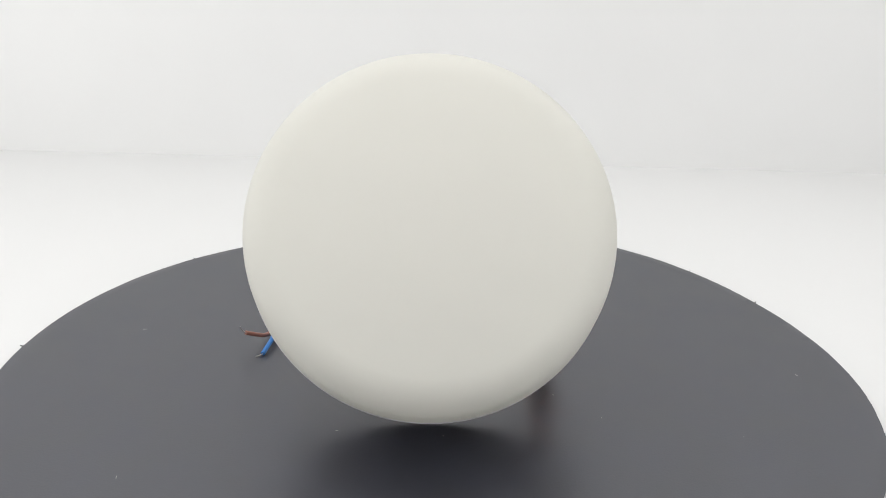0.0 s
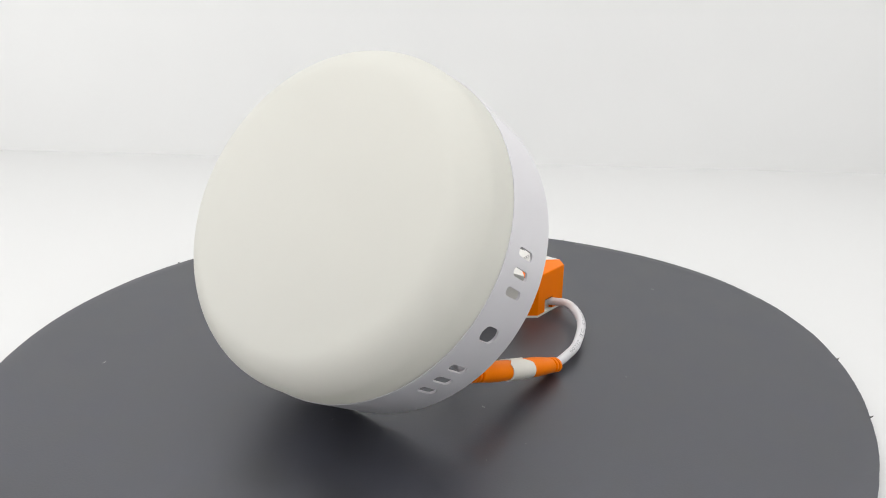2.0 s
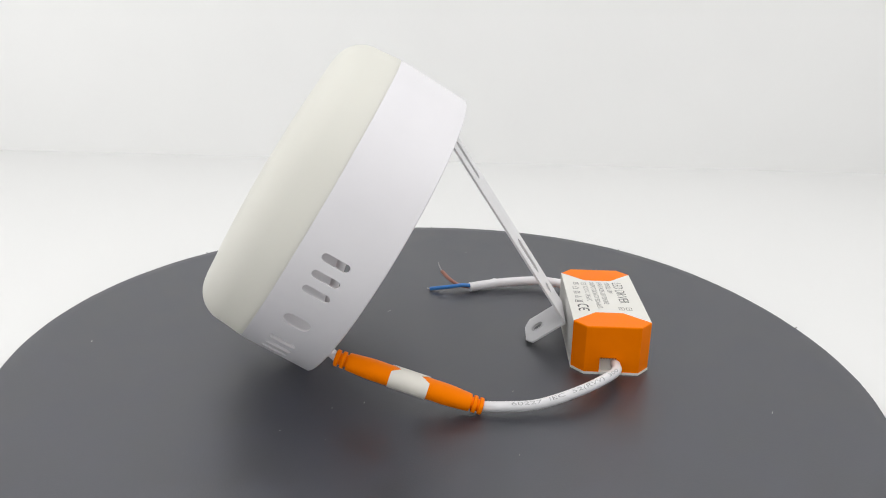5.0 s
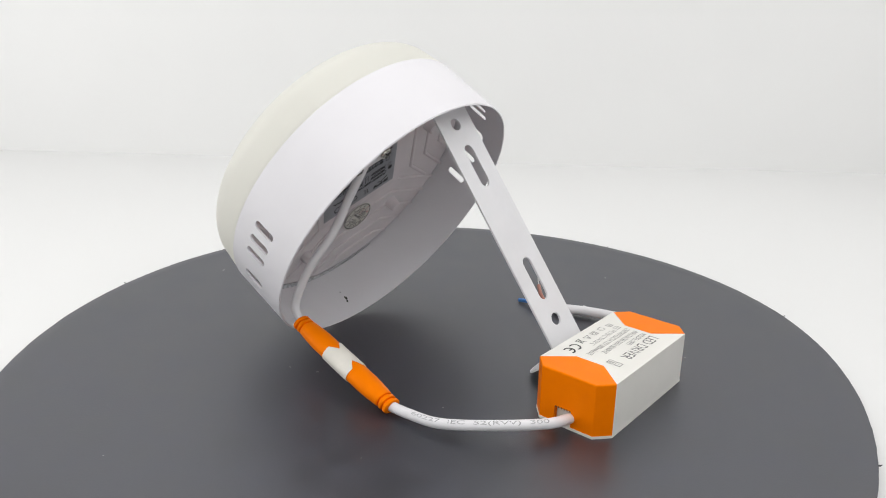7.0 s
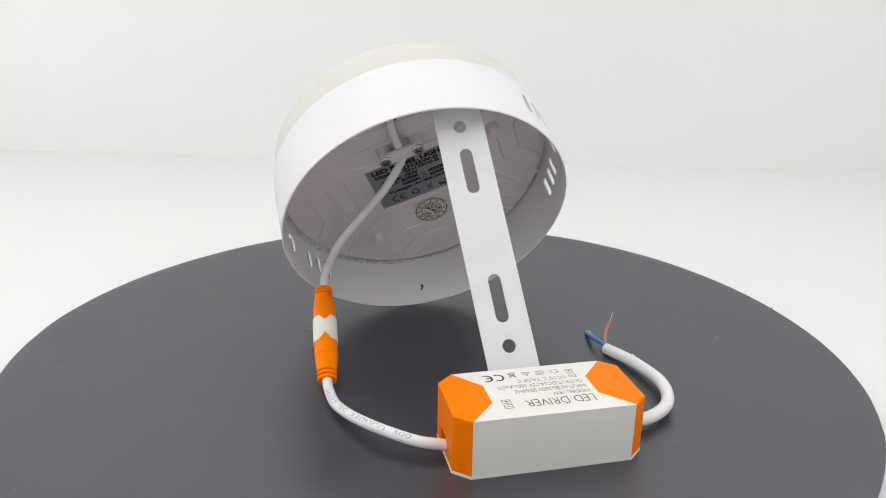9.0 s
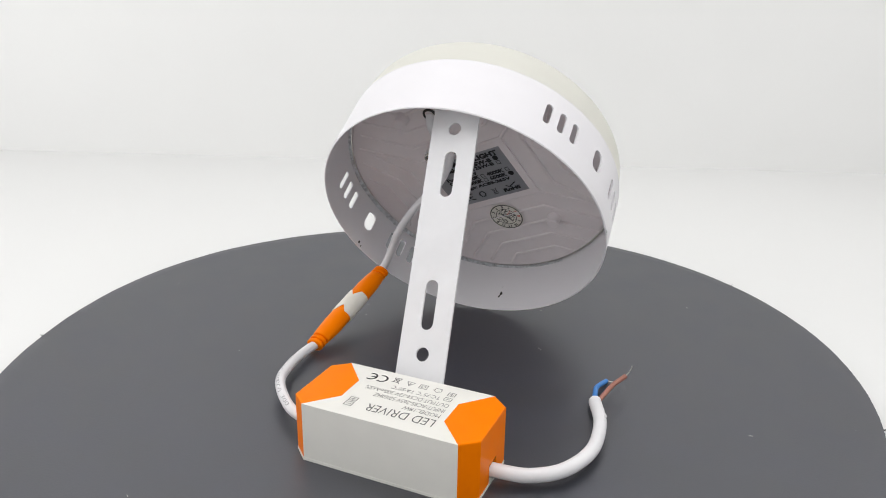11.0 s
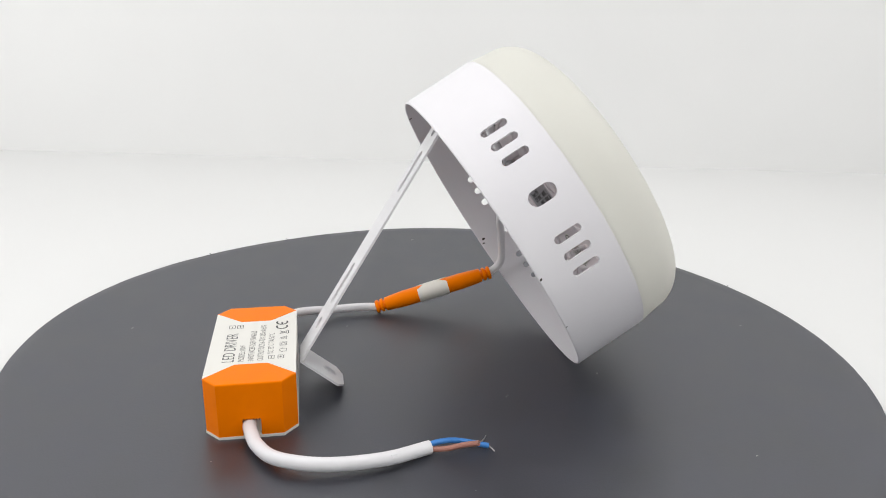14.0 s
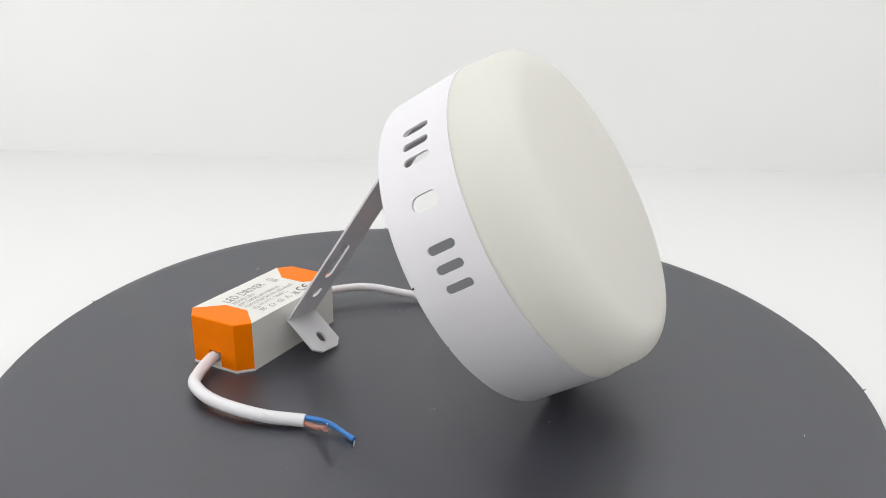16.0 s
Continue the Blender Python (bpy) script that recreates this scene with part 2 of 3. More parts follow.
def housing_mesh():
    """The ring wall with its slots cut through, and a rolled back rim."""
    bm = bmesh.new()
    wall = 1.1
    slots = sorted((a % 360, w) for a, w in SLOTS)
    nseg = 8
    lo_z, hi_z = SLOT_LO - 3.0, SLOT_HI + 3.0
    cols = []  # angular intervals: (a0, a1, slot or None)
    at = slots[0][0] - math.degrees((slots[0][1] + 0.55) / R)
    first = at
    for a, w in slots:
        half = math.degrees((w + 0.55) / R)
        if a - half > at + 1e-6:
            cols.append((at, a - half, None))
        cols.append((a - half, a + half, (a, w)))
        at = a + half
    cols.append((at, first + 360, None))

    def put(a, z, rad):
        return bm.verts.new(V(rad * math.cos(radians(a)), rad * math.sin(radians(a)), z))

    def quad_patch(a0, a1, n, z0, z1, rad):
        for k in range(n):
            b0, b1 = a0 + (a1 - a0) * k / n, a0 + (a1 - a0) * (k + 1) / n
            bm.faces.new((put(b0, z0, rad), put(b1, z0, rad), put(b1, z1, rad), put(b0, z1, rad)))

    rims = {}
    for rad in (R, R - wall):
        z_back = 0.5
        for a0, a1, slot in cols:
            n = nseg if slot else max(1, round((a1 - a0) / 2.0))
            quad_patch(a0, a1, n, z_back, lo_z, rad)
            quad_patch(a0, a1, n, hi_z, DEPTH, rad)
            if not slot:
                for k in range(nseg):
                    quad_patch(a0, a1, n, lo_z + (hi_z - lo_z) * k / nseg, lo_z + (hi_z - lo_z) * (k + 1) / nseg, rad)
                continue
            a, w = slot
            outer, inner = [], []
            for side in range(4):
                for k in range(nseg):
                    s = k / nseg
                    outer.append(((a0 + (a1 - a0) * s, lo_z), (a1, lo_z + (hi_z - lo_z) * s), (a1 - (a1 - a0) * s, hi_z), (a0, hi_z - (hi_z - lo_z) * s))[side])
            for k in range(4 * nseg):
                side, s = divmod(k, nseg)
                s /= nseg
                # a stadium: round ends at both heights, straight flanks
                if side in (0, 2):
                    th = radians(-180 + 180 * s) if side == 0 else radians(180 * s)
                    x, z = w * math.cos(th), w * math.sin(th)
                    z += SLOT_LO + w if side == 0 else SLOT_HI - w
                else:
                    x = w if side == 1 else -w
                    g = s if side == 1 else 1 - s
                    z = SLOT_LO + w + (SLOT_HI - SLOT_LO - 2 * w) * g
                inner.append((a + math.degrees(x / R), z))
            ov = [put(q, z, rad) for q, z in outer]
            iv = [put(q, z, rad) for q, z in inner]
            for k in range(len(ov)):
                j = (k + 1) % len(ov)
                bm.faces.new((ov[k], ov[j], iv[j], iv[k]))
            rims.setdefault(slot, []).append(iv)
    for a, b in rims.values():
        for k in range(len(a)):
            j = (k + 1) % len(a)
            bm.faces.new((a[k], a[j], b[j], b[k]))
    for r0, z0, r1, z1 in ((R, 0.5, R - wall / 2, 0.0), (R - wall / 2, 0.0, R - wall, 0.5), (R, DEPTH, R - wall, DEPTH)):
        for c0, c1, slot in cols:
            n = nseg if slot else max(1, round((c1 - c0) / 2.0))
            for k in range(n):
                a0, a1 = c0 + (c1 - c0) * k / n, c0 + (c1 - c0) * (k + 1) / n
                bm.faces.new((put(a0, z0, r0), put(a1, z0, r0), put(a1, z1, r1), put(a0, z1, r1)))
    bmesh.ops.remove_doubles(bm, verts=bm.verts, dist=8e-6)
    bm.transform(UP)
    return bm


def mark(kind):
    """Drawings for the small approval marks, about 4 mm, round 0."""
    def bin_mark(bm):
        line_into(bm, [(-1.2, 1.4), (1.2, 1.4), (0.8, -1.2), (-0.8, -1.2)], 0.3, closed=True)
        line_into(bm, [(-1.8, 2.0), (1.8, -1.8)], 0.3)
        line_into(bm, [(1.8, 2.0), (-1.8, -1.8)], 0.3)
        line_into(bm, [(-1.4, -2.2), (1.4, -2.2)], 0.45)

    def cycle_mark(bm):
        for k in range(3):
            a = radians(90 + 120 * k)
            c, s = math.cos(a), math.sin(a)
            line_into(bm, [(1.9 * c - 0.9 * s, 1.9 * s + 0.9 * c), (1.9 * c + 0.9 * s, 1.9 * s - 0.9 * c), (0.9 * c + 1.6 * s, 0.9 * s - 1.6 * c)], 0.8)

    def box_mark(bm):
        line_into(bm, [(-1.6, -1.3), (1.6, -1.3), (1.6, 1.3), (-1.6, 1.3)], 0.28, closed=True)
        line_into(bm, [(-0.8, 0), (0.8, 0)], 0.28)

    def double_box(bm):
        line_into(bm, [(-1.8, -1.6), (1.8, -1.6), (1.8, 1.6), (-1.8, 1.6)], 0.26, closed=True)
        line_into(bm, [(-0.9, -0.8), (0.9, -0.8), (0.9, 0.8), (-0.9, 0.8)], 0.26, closed=True)

    def warn_mark(bm):
        line_into(bm, [(-1.9, -1.5), (1.9, -1.5), (0, 1.8)], 0.28, closed=True)
        line_into(bm, [(0, -0.8), (0, 0.7)], 0.3)

    def house_mark(bm):
        line_into(bm, [(-1.5, -1.5), (1.5, -1.5), (1.5, 0.4), (2.0, 0.4), (0, 1.9), (-2.0, 0.4), (-1.5, 0.4)], 0.26, closed=True)

    def plus_box(bm):
        box_mark(bm)
        line_into(bm, [(0, -0.8), (0, 0.8)], 0.28)

    def tick(bm):
        line_into(bm, [(-2.4, 0.1), (-1.0, -0.9), (2.6, 1.0)], 0.55)

    def ce(bm):
        for cx, full in ((-2.6, 0), (2.4, 1)):
            pts = [(cx + 2.5 * math.cos(radians(a)), 2.5 * math.sin(radians(a))) for a in range(70, 291, 20)]
            line_into(bm, pts, 0.75)
            if full:
                line_into(bm, [(cx - 2.2, 0), (cx - 0.2, 0)], 0.75)

    def empty_box(bm):
        line_into(bm, [(-0.95, -0.95), (0.95, -0.95), (0.95, 0.95), (-0.95, 0.95)], 0.3, closed=True)

    def full_dot(bm):
        ring_into(bm, 0, 0, 0.01, 1.25, n=20)

    return {"bin": bin_mark, "cycle": cycle_mark, "box": box_mark, "double": double_box, "warn": warn_mark, "house": house_mark,
            "plus": plus_box, "tick": tick, "ce": ce, "empty": empty_box, "dot": full_dot}[kind]


def at(m, x, y, s=1.0):
    return m @ Matrix.Translation(V(x, y, 0)) @ Matrix.Diagonal((s, s, s, 1))


def screw(parent, x, y, z):
    """A pan head screw with a cross slot, its head towards the lamp's open back."""
    bm = lathe([(0, -1.9), (1.6, -1.85), (2.8, -1.5), (3.4, -0.8), (3.5, 0.0), (1.4, 0.1), (1.4, 7.0), (0, 7.0)], 28)
    bm.transform(UP @ Matrix.Translation(V(x, y, z)))
    ob = part("screw", bm, M_STEEL, parent, "plated steel cross-head screw")
    # the cross is not cut in: dark bars give the slot's shade
    for turn in (25, 115):
        bm = bmesh.new()
        box_into(bm, -2.0, 2.0, -0.38, 0.38, -2.02, -1.6)
        bm.transform(UP @ Matrix.Translation(V(x, y, z)) @ pose(0, 0, 0, 0, 0, turn))
        part("slot", bm, M_CHIP_SHADE, ob, "", 0)


def build_lamp():
    root = thing("ceiling_light", LAMP_M, "round white lamp with opal diffuser, leaning back on the disc", "lamp")
    housing = part("housing", housing_mesh(), M_PAINT, root, "white lacquered ring with vent slots")

    # opal cover: short flank, broad rounded shoulder, faint dome
    prof = [(R - 1.4, DEPTH - 1.5), (R - 1.4, DEPTH - 0.3), (R - 0.3, DEPTH + 0.06), (R - 0.3, DEPTH + 1.0), (R - 1.8, DEPTH + 12.0)]
    for k in range(1, 17):
        a = radians(90 * k / 16)
        prof.append((R - 1.8 - 16.5 * (1 - math.cos(a)), DEPTH + 12.0 + 16.5 * math.sin(a)))
    edge = prof[-1]
    for k in range(1, 9):
        q = 1 - k / 8
        prof.append((edge[0] * q, edge[1] + 3.0 * (1 - q * q)))
    bm = lathe(prof, 160)
    bm.transform(UP)
    part("diffuser", bm, M_OPAL, root, "milky opal plastic cover with rounded edge", 60)

    # back plate, pressed with nested chevrons round a raised panel
    bm = lathe([(0, PLATE), (77.4, PLATE), (78.3, PLATE + 0.6), (78.6, PLATE + 3.6), (R - 1.3, PLATE + 4.0), (R - 1.3, PLATE + 4.8), (0, PLATE + 4.8)], 128)
    bm.transform(UP)
    plate = part("back_plate", bm, M_INNER, root, "pressed metal plate inside the open back")
    lab = UP @ Matrix(((-0.899, 0.438, 0, -1.2 * MM), (0.438, 0.899, 0, 1.5 * MM), (0, 0, -1, PLATE * MM), (0, 0, 0, 1)))
    for side in range(4):
        long_side = side % 2 == 0
        half, off, reach = (29.0, 21.5, 86.0) if long_side else (21.5, 29.0, 63.0)
        for k in range(0 if long_side else 1, 5 if long_side else 4):
            w, d = half * (1 - 11.2 * k / reach), off + 11.2 * k
            leg = Vector((math.cos(radians(36)), -math.sin(radians(36)))) * 62
            corner = [Vector((-w - leg.x, -d + leg.y)), Vector((-w, -d)), Vector((w, -d)), Vector((w + leg.x, -d + leg.y))]
            run = []
            bm = bmesh.new()
            steps = [corner[0].lerp(corner[1], q / 60) for q in range(60)] + [corner[1].lerp(corner[2], q / 20) for q in range(20)] + [corner[2].lerp(corner[3], q / 60) for q in range(61)]
            for p in steps + [None]:
                keep = False
                if p is not None:
                    x, y = (p.x, p.y) if long_side else (p.y, p.x)
                    if side > 1:
                        x, y = -x, -y
                    keep = Vector((x - 1.7, y + 0.8)).length < 76.4
                    if not long_side:
                        keep = keep and abs(y) - 21.5 < 0.727 * (abs(x) - 29.0) - 2.0
                if keep:
                    run.append(Vector((x, y, 0.05)))
                else:
                    if len(run) > 2:
                        tube(run, 1.05, 8, bm)
                    run = []
            if bm.verts:
                bm.transform(lab)
                part("rib", bm, M_INNER, plate)
            else:
                bm.free()

    # dusty dark seam where the plate meets the ring wall
    rnd = random.Random(23)
    bm = bmesh.new()
    n = 220
    edge_in, edge_out = [], []
    for k in range(n):
        a = 2 * math.pi * k / n
        wob = 0.5 * noise.noise(Vector((math.cos(a) * 14, math.sin(a) * 14, 1.0))) + rnd.uniform(-0.35, 0.35)
        dust = max(0.0, math.cos(a + radians(40)))
        inner = 79.6 - 1.7 * dust + wob * dust
        edge_in.append(bm.verts.new(V(inner * math.cos(a), inner * math.sin(a), PLATE - 0.1)))
        edge_out.append(bm.verts.new(V((R - 1.2) * math.cos(a), (R - 1.2) * math.sin(a), PLATE - 0.3 - (1.0 + 1.2 * abs(wob)) * dust)))
    for k in range(n):
        j = (k + 1) % n
        if math.cos(2 * math.pi * k / n + radians(40)) > 0.06:
            bm.faces.new((edge_in[k], edge_in[j], edge_out[j], edge_out[k]))
    bmesh.ops.delete(bm, geom=[v for v in bm.verts if not v.link_faces], context="VERTS")
    bm.transform(UP)
    part("seam", bm, M_SEAM, plate, "dusty grey seam of sealant")

    # raised panel with the rating label
    bm = bmesh.new()
    box_into(bm, -30.5, 29.5, -21.5, 21.5, -0.5, 0.9)
    bevel_all(bm, 0.6)
    bm.transform(lab)
    part("raised_panel", bm, M_INNER, plate)
    bm = bmesh.new()
    box_into(bm, -27.2, 25, -17.2, 17.2, 0.85, 1.0)
    bm.transform(lab)
    label = part("rating_label", bm, M_FOIL, root, "silver foil rating label with black lettering", 0)
    ink = lab @ Matrix.Translation(V(0, 0, 1.06))
    for body, x, y, w, h in (("LED PANEL LIGHT", -24.0, 12.0, 45.8, 3.7), ("Model: RO125W-B", -23.4, 8.5, 38.9, 3.0), ("SQ125W-B", -6, 5.3, 21.5, 3.0),
                             ("Power: 18W", -20.6, 2.4, 22, 2.8), ("CCT: 3000K", -20.6, -0.6, 22, 2.8), ("4000K", 6.4, -0.6, 12, 2.8),
                             ("5000K", -10.2, -3.9, 12, 2.8), ("6500K", 6.6, -3.9, 12, 2.8), ("Voltage: AC85-265V", -20.6, -7.6, 39.5, 3.0), ("RoHS", 9.6, -15.0, 11.4, 2.8)):
        print_on(label, ink, M_BLACK_INK, body, x, y, w, h, 0.062)
    for kind, x, y, s in (("dot", 18.6, 10.3, 1.4), ("empty", 18.6, 6.8, 1.2), ("empty", 3.6, 0.7, 1.15), ("empty", 20.6, 0.8, 1.15), ("empty", 3.8, -2.6, 1.15),
                          ("dot", 21.2, -2.7, 1.35), ("ce", -14.6, -12.2, 0.95), ("cycle", -5, -12.2, 1.0), ("bin", 3.9, -12.2, 1.0), ("tick", 16.0, -10.8, 1.3)):
        symbol(label, at(ink, x, y, s), M_BLACK_INK, mark(kind))

    # round inspection sticker
    st = UP @ Matrix(((0.86, 0.51, 0, -14.6 * MM), (0.51, -0.86, 0, -29.3 * MM), (0, 0, -1, PLATE * MM), (0, 0, 0, 1)))
    bm = lathe([(0, 0.0), (10.6, 0.0), (10.6, 0.12), (0, 0.14)], 48)
    bm.transform(st @ Matrix.Translation(V(0, 0, 0.78)))
    sticker = part("inspection_sticker", bm, M_PAPER, root, "round cream inspection sticker with ring print")
    sink = st @ Matrix.Translation(V(0, 0, 1.0))
    symbol(sticker, sink, M_BLACK_INK, lambda b: (ring_into(b, 0, 0, 9.5, 10.1), ring_into(b, 0, 0, 6.1, 6.5), line_into(b, [(-6.2, -1.6), (6.2, -1.6)], 0.35)))
    symbol(sticker, sink, M_RED_INK, lambda b: line_into(b, [(0.3, -6.2), (0.3, -1.6)], 0.4))
    for body, x, y, w, h in (("20 21", -4.6, -4.9, 9.4, 2.6), ("QC", -2.9, 2.4, 5.8, 2.9), ("Passed", -5.0, -0.9, 10.0, 2.3)):
        print_on(sticker, sink, M_BLACK_INK, body, x, y, w, h, 0.03)
    for k in range(12):
        a = 73 - 30 * k
        print_on(sticker, sink @ pose(0, 0, 0, 0, 0, a - 90) @ Matrix.Translation(V(0, 7.1, 0)), M_RED_INK if k in (6, 7) else M_BLACK_INK, str(k + 1), -0.8, 0, 1.2 if k < 9 else 1.9, 1.9, 0.03)

    # cable clamp on two posts, its screws, and two spare posts
    a, b = Vector((21.9, 22.4)), Vector((4.6, 30.8))
    d = (b - a).normalized()
    tilt = math.degrees(math.atan2(d.y, d.x))
    mid = (a + b) / 2
    bm = bmesh.new()
    prism_into(bm, [(-12.6, -2.4), (-11, -3.6), (11, -3.6), (12.6, -2.4), (12.6, 2.4), (11, 3.6), (-11, 3.6), (-12.6, 2.4)], 25.8, 27.6)
    bevel_all(bm, 0.4)
    bm.transform(UP @ Matrix.Translation(V(mid.x, mid.y, 0)) @ pose(0, 0, 0, 0, 0, tilt))
    part("cable_clamp", bm, M_PAINT, root, "white plastic cable clamp")
    for x, y in (a, b):
        screw(root, x, y, 25.7)
    for x, y, top in ((a.x, a.y, 27.4), (b.x, b.y, 27.4), (16.5, -52.5, 29.0), (-44.0, -26.0, 29.0), (38.0, 42.0, 29.0), (-40, 36, 29)):
        bm = lathe([(0, top), (2.6, top), (3.4, top + 0.6), (4.2, PLATE + 0.3)], 24)
        bm.transform(UP @ Matrix.Translation(V(x, y, 0)))
        part("post", bm, M_INNER, plate)
    bm = lathe([(2.9, PLATE - 0.8), (3.6, PLATE - 0.8), (4.1, PLATE - 0.3), (4.1, PLATE + 0.2), (2.9, PLATE + 0.2)], 28, True)
    bm.transform(UP @ Matrix.Translation(V(20.8, 46.0, 0)))
    part("grommet", bm, M_CHIP_SHADE, root, "dark cable grommet")

    # chips in the lacquer along the rim and inside the wall
    rnd = random.Random(11)
    for deg, z, size, inside in ((-98.0, 12.6, 2.0, 1), (-97.4, 10.6, 1.4, 1), (-97.8, 18.0, 0.7, 1), (51.5, 0.9, 1.5, 1), (-25.0, 2.9, 1.5, 1), (-26.6, 1.6, 1.0, 1), (176.0, 1.0, 1.1, 0), (197, 0.8, 0.8, 0)):
        rad = R - 1.13 if inside else R + 0.03
        n = 9
        bm = bmesh.new()
        rim = []
        for k in range(n):
            q = 2 * math.pi * k / n
            s = size * rnd.uniform(0.45, 1.0)
            g = radians(deg) + s * 0.6 * math.cos(q) / R
            rim.append(bm.verts.new(V(rad * math.cos(g), rad * math.sin(g), max(0.1, z + s * math.sin(q)))))
        bm.faces.new(rim)
        bm.transform(UP)
        part("paint_chip", bm, M_CHIP_SHADE, housing, "dark chip in the lacquer", 0)
    return root


LAMP = build_lamp()
THINGS.append(LAMP)


# ---- cables and plug, drawn in the disc's space ----
def in_space(bm, inv):
    bm.transform(inv)
    return bm


def plug_half(path_a, path_b, parent, inv, label):
    """Half of the in-line connector: tapered grip with ringed strain relief, from its cable end to its face."""
    a, b = Vector(path_a), Vector(path_b)
    length = (b - a).length
    prof = [(0, 0), (4.6, 0.0), (5.2, 0.4), (5.2, 1.7), (4.9, 2.0), (3.7, 2.1), (3.7, 3.0), (4.9, 3.1), (5.3, 3.4), (5.3, 4.7), (5.0, 5.0), (3.8, 5.1), (3.8, 6.0),
            (5.0, 6.1), (5.4, 6.5), (5.7, 9.0), (6.2, 14.0), (6.5, 19.0), (6.4, length - 4.5), (6.1, length - 0.5), (5.6, length), (0, length)]
    bm = lathe(prof, 36)
    bm.transform(Matrix.Diagonal((0.95, 0.74, 1.0, 1)))
    m = (b - a).to_track_quat("Z", "Y").to_matrix().to_4x4()
    bm.transform(Matrix.Translation(a * MM) @ m)
    return part("plug", in_space(bm, inv), M_ORANGE, parent, label)


PLUG_A, PLUG_B = Vector((61.8, 25.0, 4.1)), Vector((55.6, -45.6, 25.2))
AXIS = (PLUG_B - PLUG_A).normalized()
BAND_A, BAND_B = PLUG_A + AXIS * 28.5, PLUG_A + AXIS * 45.5


def plug_band(parent, inv):
    """The ivory collar between both halves, with a notch towards each."""
    bm = bmesh.new()
    n = 48
    m = AXIS.to_track_quat("Z", "Y").to_matrix().to_4x4()
    length = (BAND_B - BAND_A).length
    rings = []
    for end, fat in ((0, 0.0), (0, 0.35), (1, 0.35), (1, 0.0)):
        ring = []
        for k in range(n):
            a = 2 * math.pi * k / n
            near = min(abs(((a - q + math.pi) % (2 * math.pi)) - math.pi) for q in (math.pi / 2, -math.pi / 2))
            dip = 3.6 * max(0.0, 1 - near / 0.42) - 1.0 * (near > 0.42)
            z = dip if end == 0 else length - dip
            ring.append(bm.verts.new(V((6.2 + fat) * math.cos(a), (4.85 + fat) * math.sin(a), z)))
        rings.append(ring)
    for lo, hi in zip(rings, rings[1:]):
        for k in range(n):
            j = (k + 1) % n
            bm.faces.new((lo[k], lo[j], hi[j], hi[k]))
    bm.transform(Matrix.Translation(BAND_A * MM) @ m)
    return part("plug_band", in_space(bm, inv), M_BAND, parent, "ivory plastic collar of the connector")


# lamp's own lead: from the grommet under the clamp to its plug half
def from_lamp(x, y, z):
    return LAMP_C + LAMP_R * x + LAMP_U * y + LAMP_N * z


lead = spline([from_lamp(20.8, 46.0, 35.4), from_lamp(19.8, 41.0, 31.4), from_lamp(16.8, 33.4, 30.0), from_lamp(13.3, 26.6, 29.9), from_lamp(11.6, 19.5, 29.4), (17.3, -45.8, 86.0), (32.0, -44.0, 69.3), (45.6, -49.0, 51.0), (53.6, -51.5, 33.0), PLUG_B - AXIS * 0.5], 10)
LEAD_M = Matrix.Translation(Vector((PLUG_A.x, PLUG_A.y, 0)) * MM)
LEAD = thing("lamp_lead", LEAD_M, "white cable from the lamp to an orange connector half", "cable")
part("cable", in_space(tube(lead, 2.3), LEAD_M.inverted()), M_CABLE, LEAD, "white vinyl lead")
plug_half(PLUG_B, PLUG_A + AXIS * 36.5, LEAD, LEAD_M.inverted(), "orange connector half with ringed strain relief")
THINGS.append(LEAD)


# ---- the driver ----
DRIVER_M = pose(-24.3 * MM, 95.2 * MM, 0, 0, 0, -1.6)
DRIVER_INV = DRIVER_M.inverted()
HALF, WIDE, TALL, CUT, FLAT = 35.7, 20.5, 27.3, 42.8, 14.3


